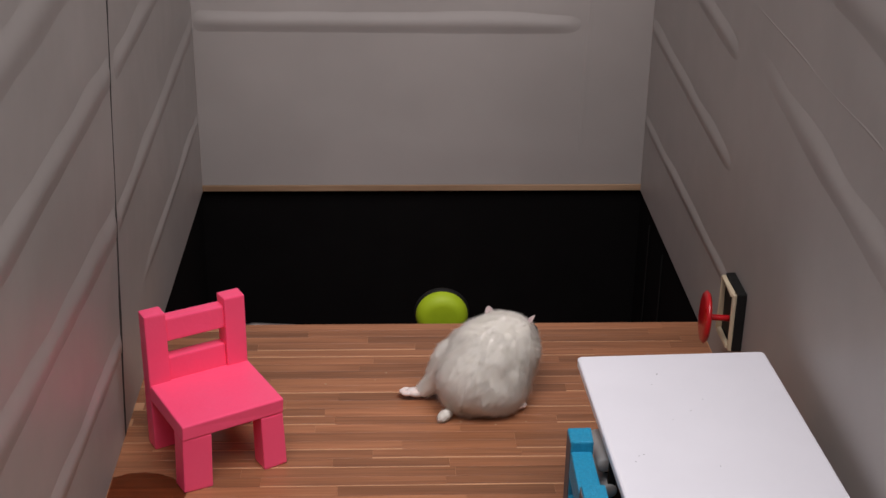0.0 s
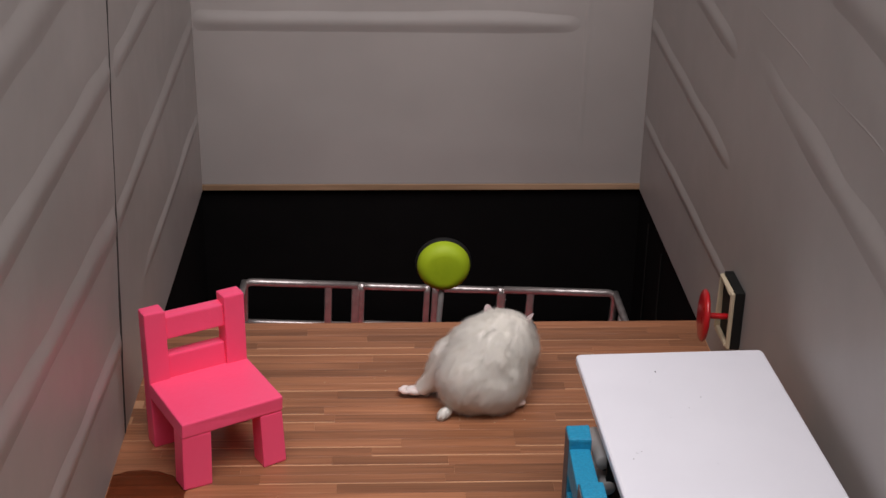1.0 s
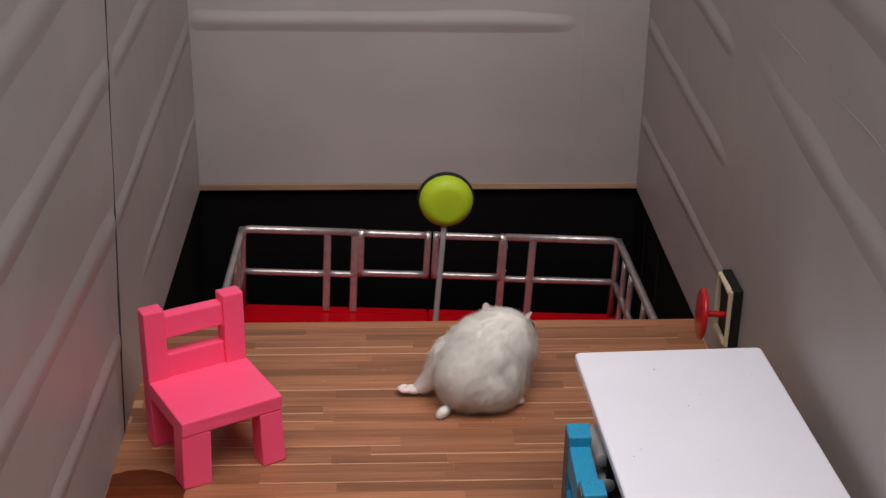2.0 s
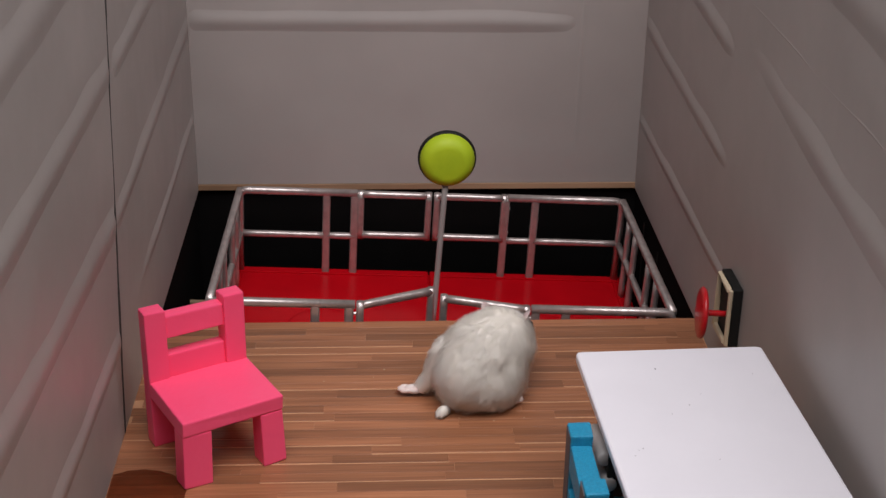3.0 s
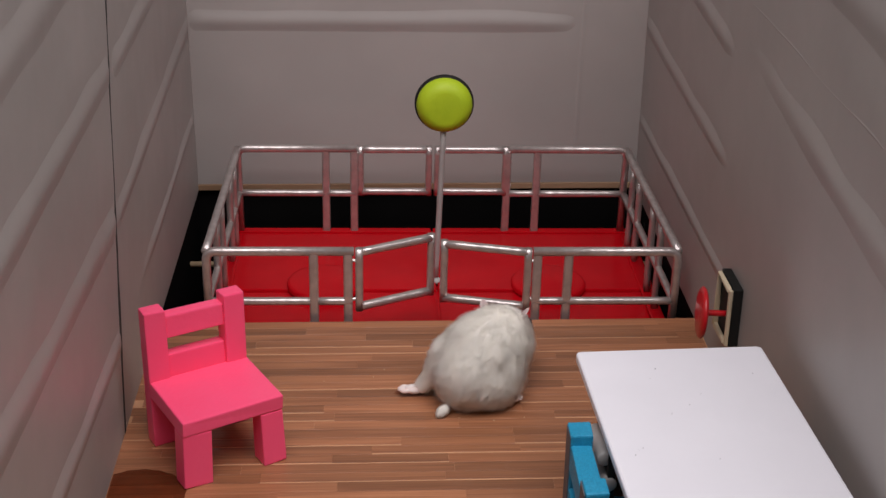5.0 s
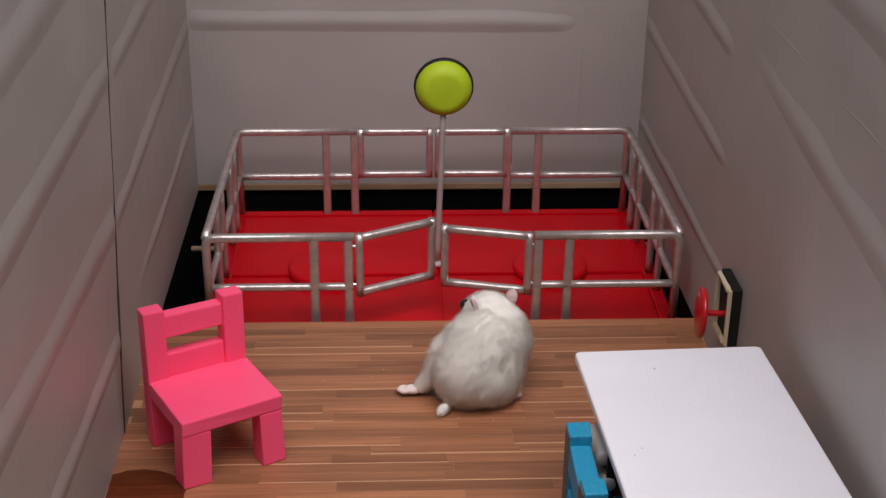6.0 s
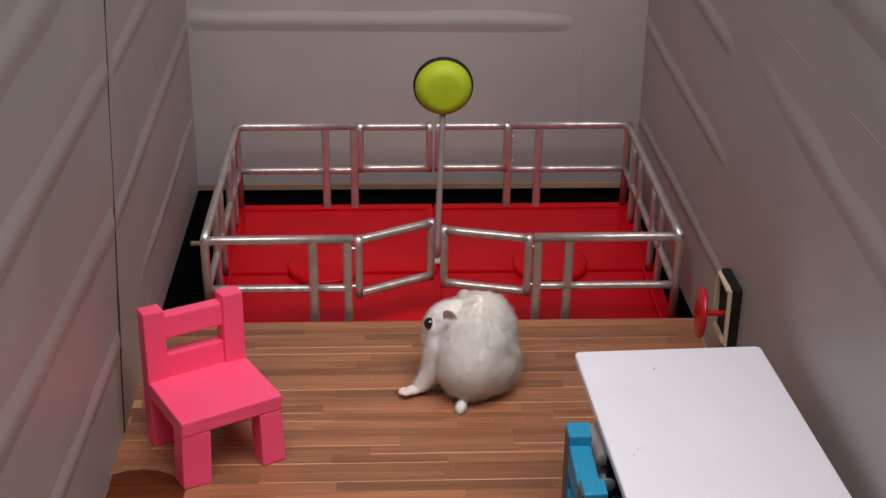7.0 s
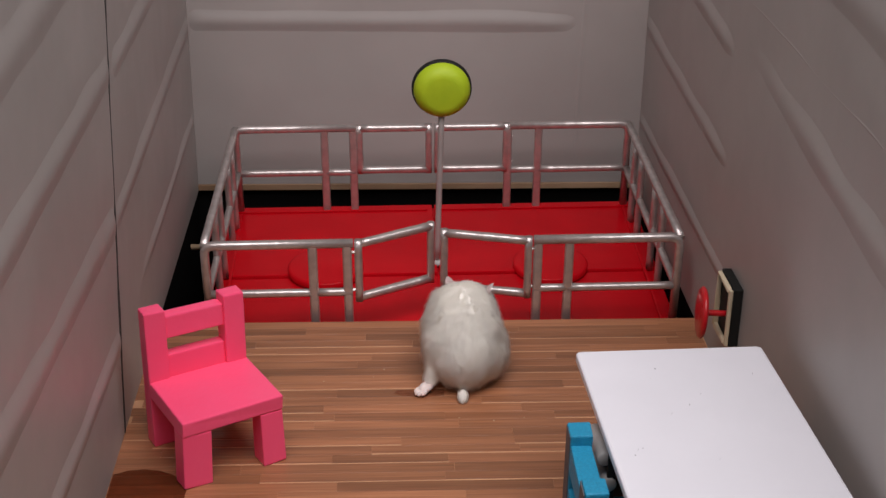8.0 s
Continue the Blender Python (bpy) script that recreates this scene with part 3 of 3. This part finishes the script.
# ---- the hamster ----
def blob(bm, centre, lumps, subdiv=5, ripple=0.0006):
    """A closed skin: the farthest reach of several ellipsoids seen from one centre, softly joined."""
    made = bmesh.ops.create_icosphere(bm, subdivisions=subdiv, radius=1)["verts"]
    c = Vector(centre)
    for v in made:
        d = v.co.normalized()
        total = 0.0
        for (cx, cy, cz), (rx, ry, rz) in lumps:
            o = c - Vector((cx, cy, cz))
            o, e = Vector((o.x / rx, o.y / ry, o.z / rz)), Vector((d.x / rx, d.y / ry, d.z / rz))
            A, B, C = e.dot(e), o.dot(e), o.dot(o) - 1
            disc = B * B - A * C
            if disc > 0:
                hit = (-B + math.sqrt(disc)) / A
                if hit > 0:
                    total += (hit * 1000) ** 14
        r = total ** (1 / 14) / 1000
        n = noise.noise(d * 3.1) * ripple * 1.5 + noise.noise(d * 9.0) * ripple
        v.co = c + d * (r + n)
    return bm


def fur(ob, count, length, flow, seed, width=0.000065, lift=0.32, keep=None, low=0.0, mat=None, tuft=0.0026):
    """Thousands of tapered bent blades rooted on the skin of ob, combed along flow, their tips drawn together in tufts."""
    rng = random.Random(seed)
    me = ob.data
    areas = np.array([p.area for p in me.polygons])
    picks = np.random.RandomState(seed).choice(len(areas), count, p=areas / areas.sum())
    fl = Vector(flow)
    roots, tufts = [], {}
    for i in picks:
        p = me.polygons[int(i)]
        vs = [me.vertices[k].co for k in p.vertices]
        a, b = rng.random(), rng.random()
        if a + b > 1:
            a, b = 1 - a, 1 - b
        second = len(vs) == 4 and rng.random() < 0.5
        u, w = (vs[2], vs[3]) if second else (vs[1], vs[2])
        root = vs[0] + (u - vs[0]) * a + (w - vs[0]) * b
        if keep and not keep(root):
            continue
        warp = root + Vector((noise.noise(root * 300), noise.noise(root * 300 + Vector((5, 0, 0))), noise.noise(root * 300 + Vector((0, 5, 0))))) * tuft * 0.8
        key = (round(warp.x / tuft), round(warp.y / tuft), round(warp.z / tuft))
        if key not in tufts:
            tufts[key] = (root.copy(), p.normal.copy(), Vector([rng.gauss(0, 0.09) for _ in range(3)]), rng.uniform(0.88, 1.1))
        roots.append((root, p.normal, key))
    verts, faces, normals = [], [], []
    for root, nrm, key in roots:
        centre, cn, stray, longer = tufts[key]
        comb = fl - nrm * fl.dot(nrm)
        comb = comb.normalized() if comb.length > 0.05 else Vector((0, 0, 0))
        wave = Vector((noise.noise(root * 120), noise.noise(root * 120 + Vector((7, 0, 0))), noise.noise(root * 120 + Vector((0, 9, 0)))))
        comb += wave * 0.30 + stray + Vector([rng.gauss(0, 0.14) for _ in range(3)])
        d = (comb + nrm * (lift + 0.25 * rng.random())).normalized()
        ln = length * longer * rng.uniform(0.6, 1.15) * (1 + 0.45 * max(0.0, min(1.0, (0.016 - root.z) / 0.012)) * low)
        side = d.cross(nrm + Vector([rng.gauss(0, 0.4) for _ in range(3)]))
        if side.length < 1e-6:
            continue
        side = side.normalized() * width * rng.uniform(0.7, 1.2)
        k = len(verts)
        draw = (centre - root) * rng.uniform(0.1, 0.45)
        m1 = root + d * ln * 0.5 + nrm * ln * 0.04 + draw * 0.3
        tip = root + d * ln - nrm * ln * 0.10 + Vector((0, 0, -0.08 * ln)) + draw
        base = root - nrm * 0.0006
        if tip.z < 0.0003 and keep is None:
            tip.z = 0.0004 + rng.random() * 0.0006
        verts += [base - side, base + side, m1 - side * 0.8, m1 + side * 0.8, tip]
        soft = (nrm + wave * 0.15 + stray * 0.4).normalized()
        normals += [soft] * 5
        faces += [(k, k + 1, k + 3, k + 2), (k + 2, k + 3, k + 4)]
    fm = bpy.data.meshes.new("fur")
    fm.from_pydata([tuple(v) for v in verts], [], faces)
    fm.materials.append(mat or FUR)
    for p in fm.polygons:
        p.use_smooth = True
    fm.normals_split_custom_set_from_vertices([tuple(n) for n in normals])
    f = new("fur", fm)
    f.parent = ob
    return tagged(f, "soft white fur", kind="stuff")


def hamster():
    h = empty("hamster", pose(0.026, -0.103, 0), "fluffy white dwarf hamster sitting on the wooden floor", "hamster")
    body = part("body", blob(bmesh.new(), (0, 0, 0.024), [
        ((0, -0.001, 0.0240), (0.0212, 0.0262, 0.0222)), ((0.0010, -0.0135, 0.0190), (0.0180, 0.0195, 0.0178)),
        ((0.0112, -0.0040, 0.0150), (0.0136, 0.0180, 0.0148)), ((-0.0085, -0.0030, 0.0155), (0.0120, 0.0160, 0.0140)),
        ((0, 0.011, 0.0260), (0.0192, 0.0190, 0.0200))]), SKIN_FUR, h, smooth=True)
    body.data.transform(Matrix.Scale(0.95, 4))
    fur(body, 110000, 0.0060, (0, -0.80, -0.6), 3, width=0.000048, lift=0.37, low=0.6)
    head = part("head", blob(bmesh.new(), (0, 0.006, 0.004), [
        ((0, 0.004, 0.003), (0.0165, 0.0185, 0.0148)), ((0, -0.008, -0.003), (0.0175, 0.0170, 0.0170)), ((0, 0.0150, -0.0035), (0.0098, 0.0115, 0.0088)),
        ((0.009, 0.009, -0.004), (0.0085, 0.0105, 0.0085)), ((-0.009, 0.009, -0.004), (0.0085, 0.0105, 0.0085))], 4, 0.0003), SKIN_FUR, h, smooth=True)
    k = 0.87
    head.data.transform(Matrix.Scale(k, 4))
    fur(head, 32000, 0.0036, (0, -1, -0.25), 5, 0.000048, 0.24,
        keep=lambda p: all((p - Vector((s * 0.0114, 0.0135, 0.0102)) * k).length > 0.0033 for s in (-1, 1)), mat=FACE)
    for s in (-1, 1):
        bm = bmesh.new()
        bmesh.ops.create_uvsphere(bm, u_segments=20, v_segments=12, radius=1)
        for v in bm.verts:
            v.co = Vector((v.co.x * 0.0042, v.co.y * 0.0011 + 0.0016 * (v.co.x ** 2 + v.co.z ** 2), v.co.z * 0.0048 + 0.0025))
        ear = part("ear", bm, EAR, head, "thin grey-pink rounded ear", smooth=True)
        ear.matrix_basis = pose(s * 0.0112 * k, -0.0020, 0.0118 * k, -15, s * 20, s * -80)
        bm = bmesh.new()
        bmesh.ops.create_uvsphere(bm, u_segments=20, v_segments=12, radius=0.0035)
        eye = part("eye", bm, EYE, head, "shiny black bead eye", smooth=True)
        eye.location = (s * 0.0104 * k, 0.0132 * k, 0.0098 * k)
    bm = bmesh.new()
    bmesh.ops.create_uvsphere(bm, u_segments=12, v_segments=8, radius=0.0016)
    nose = part("nose", bm, PAW, head, "pink nose", smooth=True)
    nose.location = (0, 0.0258 * k, -0.003 * k)
    bm = bmesh.new()
    bmesh.ops.create_uvsphere(bm, u_segments=18, v_segments=12, radius=1)
    for v in bm.verts:
        v.co = Vector((v.co.x * 0.0026, v.co.y * 0.0042, v.co.z * 0.0026))
    tail = part("tail", bm, SKIN_FUR, h, "short white tail stub", smooth=True)
    tail.matrix_basis = pose(0, -0.0335, 0.0032, 12, 0, 0)
    fur(tail, 3000, 0.0018, (0, -1, -0.2), 9, 0.00009, 0.2, keep=lambda p: True)
    leg = part("leg", limb(), SKIN_FUR, h, smooth=True)
    fur(leg, 20000, 0.0042, (0, 0, -1), 11, 0.000050, 0.30, keep=lambda p: p.z > -0.0305)
    paw = part("paw", paw_mesh(), PAW, leg, "pale pink paw with short toes", smooth=True)
    paw.matrix_basis = pose(0, 0.001, -0.0340, -38, 0, 0)
    foot = part("hind_foot", paw_mesh(), PAW, h, "pale pink hind foot", smooth=True)
    foot.matrix_basis = pose(0.0130, 0.0005, 0.0022, 0, 0, -70)
    return h, head, leg


def limb():
    """A tapered fore limb that hangs from its shoulder at the origin along -z."""
    bm = bmesh.new()
    prof = [(0, 0.0040), (0.0060, 0.0032), (0.0088, 0.0010), (0.0106, -0.0030), (0.0110, -0.0080), (0.0096, -0.0130), (0.0074, -0.0180), (0.0054, -0.0230), (0.0041, -0.0280), (0.0035, -0.0315), (0.0032, -0.0335), (0, -0.0350)]
    return lathe(bm, [(r, z) for r, z in reversed(prof)], 24)


def paw_mesh():
    """A small paw with four toes pointing to +y."""
    bm = bmesh.new()
    for x, y, rx, ry, rz in ((0, 0.002, 0.0036, 0.0056, 0.0024), (-0.0026, 0.0070, 0.0011, 0.0026, 0.0012), (-0.0009, 0.0082, 0.0011, 0.0027, 0.0012), (0.0009, 0.0081, 0.0011, 0.0027, 0.0012), (0.0026, 0.0068, 0.0011, 0.0026, 0.0012)):
        made = bmesh.ops.create_uvsphere(bm, u_segments=12, v_segments=8, radius=1)["verts"]
        for v in made:
            v.co = Vector((x + v.co.x * rx, y + v.co.y * ry, v.co.z * rz))
    return bm


build_walls()
build_shaft()
build_ground()
lift = lift_platform()
toy_chair(pose(-0.1096, -0.1390, 0, 0, 0, 28.5), PINK, "hot pink painted wooden toy chair")
toy_chair(pose(0.0802, -0.2590, 0, 0, 0, 90), BLUE, "blue glitter-painted toy chair tucked against the white table", GREYBLUE, 0.0260, 0.0012)
white_table()
push_button()
varnish_patch()
floor_crumbs()
pet, pet_head, pet_leg = hamster()
build_floor()


# ---- what moves ----
def motions():
    walk(lift, [
        (0, pose(0.0012, 0.0940, -0.1645, 0.80, 3.00, -0.4)),
        (0.5, pose(0.0033, 0.0929, -0.1396, 2.02, 2.56, 0.0)),
        (1, pose(0.0035, 0.0913, -0.1266, 1.69, 2.37, 0.1)),
        (1.5, pose(0.0044, 0.0895, -0.1046, 0.63, 2.61, 0.3)),
        (1.7, pose(0.0053, 0.0900, -0.0935, 0.10, 2.50, 0.3)),
        (2.8, pose(0.0063, 0.0891, -0.0628, -0.04, 2.54, 0.1)),
        (3, pose(0.0066, 0.0878, -0.0530, 1.26, 2.40, 0.1)),
        (3.5, pose(0.0064, 0.0884, -0.0441, 1.38, 1.15, -0.1)),
        (4, pose(0.0076, 0.0878, -0.0268, 1.83, 1.62, -0.1)),
        (4.2, pose(0.0078, 0.0874, -0.0258, 2.29, 1.57, -0.1)),
        (4.5, pose(0.0076, 0.0863, -0.0251, 3.73, 1.62, 0.0)),
        (4.7, pose(0.0080, 0.0868, -0.0223, 0.19, 1.11, 0.0)),
        (5.8, pose(0.0091, 0.0893, -0.0081, 2.74, 0.11, 0.0)),
        (6, pose(0.0096, 0.0900, -0.0064, 1.94, -0.06, 0.0)),
        (6.5, pose(0.0094, 0.0907, -0.0045, 3.11, 0.06, 0.0)),
        (7, pose(0.0094, 0.0896, -0.0041, 3.83, -0.14, -0.1)),
        (7.2, pose(0.0092, 0.0885, -0.0040, 3.96, -0.48, -0.1)),
        (7.5, pose(0.0093, 0.0886, -0.0047, 4.25, -0.73, 0)),
        (8, pose(0.0092, 0.0883, -0.0047, 4.20, -0.70, 0)),
    ])
    # seconds; body x, y, turn, lean; head x, y, z, turn, nod; heel of the stretched foot x, y
    steps = [
        (0, 0.0285, -0.0850, -48, 2, 0.0400, -0.0670, 0.0265, -25, -30, -0.0085, -0.0850),
        (1.5, 0.0285, -0.0845, -47, 2, 0.0400, -0.0665, 0.0265, -25, -30, -0.0085, -0.0850),
        (3, 0.0275, -0.0840, -46, 2, 0.0392, -0.0655, 0.0265, -25, -30, -0.0085, -0.0850),
        (3.5, 0.0272, -0.0835, -45, 2, 0.0390, -0.0650, 0.0270, -25, -30, -0.0085, -0.0850),
        (4.5, 0.0272, -0.0830, -45, 2, 0.0390, -0.0645, 0.0270, -25, -30, -0.0085, -0.0850),
        (5.8, 0.0270, -0.0815, -44, 3, 0.0360, -0.0640, 0.0290, -8, -24, -0.0085, -0.0850),
        (6, 0.0270, -0.0805, -43, 3, 0.0300, -0.0635, 0.0345, 26, -10, -0.0085, -0.0850),
        (6.2, 0.0270, -0.0795, -42, 3, 0.0262, -0.0655, 0.0368, 44, -4, -0.0085, -0.0850),
        (6.5, 0.0270, -0.0785, -40, 4, 0.0232, -0.0680, 0.0362, 62, -4, -0.0085, -0.0850),
        (6.8, 0.0250, -0.0740, -28, 5, 0.0145, -0.0695, 0.0338, 68, -12, -0.0085, -0.0850),
        (7, 0.0235, -0.0700, -17, 6, 0.0105, -0.0680, 0.0322, 68, -18, -0.0085, -0.0850),
        (7.2, 0.0155, -0.0615, 10, 10, -0.0035, -0.0670, 0.0415, 76, -12, -0.0090, -0.0850),
        (7.4, 0.0112, -0.0580, 18, 11, -0.0085, -0.0665, 0.0438, 84, -10, -0.0090, -0.0850),
        (7.6, 0.0112, -0.0580, 18, 11, -0.0078, -0.0655, 0.0438, 78, -12, -0.0090, -0.0850),
        (7.7, 0.0090, -0.0580, 16, 10, 0.0010, -0.0560, 0.0395, 45, -24, -0.0090, -0.0850),
        (7.8, 0.0115, -0.0580, 10, 8, 0.0080, -0.0480, 0.0370, 18, -30, -0.0085, -0.0850),
        (7.9, 0.0150, -0.0595, 4, 7, 0.0160, -0.0420, 0.0318, -10, -30, -0.0060, -0.0835),
        (8, 0.0160, -0.0580, -2, 5, 0.0210, -0.0385, 0.0292, -20, -32, -0.0025, -0.0800),
    ]
    bodies, heads, legs = [], [], []
    for t, x, y, turn, lean, hx, hy, hz, yaw, nod, px, py in steps:
        m = pose(x, y, 0, 0, 0, turn) @ pose(0, -0.028, 0.002) @ pose(0, 0, 0, lean, 0, 0) @ pose(0, 0.028, -0.002)
        bodies.append((t, m))
        back = m.inverted()
        heads.append((t, back @ pose(hx, hy, hz, 0, 0, yaw) @ pose(0, -0.004, 0, nod, 0, 0)))
        heel, root = Vector((px, py, 0.0030)), Vector((x, y, 0))
        away = (heel - root).normalized()
        hip = root + away * 0.015 + Vector((0, 0, 0.026))
        up = (hip - heel).normalized()
        fwd = (away - up * away.dot(up)).normalized()
        turn_m = Matrix((fwd.cross(up), fwd, up)).transposed().to_4x4()
        legs.append((t, back @ Matrix.Translation(heel + up * 0.0340) @ turn_m))
    walk(pet, bodies)
    walk(pet_head, heads)
    walk(pet_leg, legs)


motions()
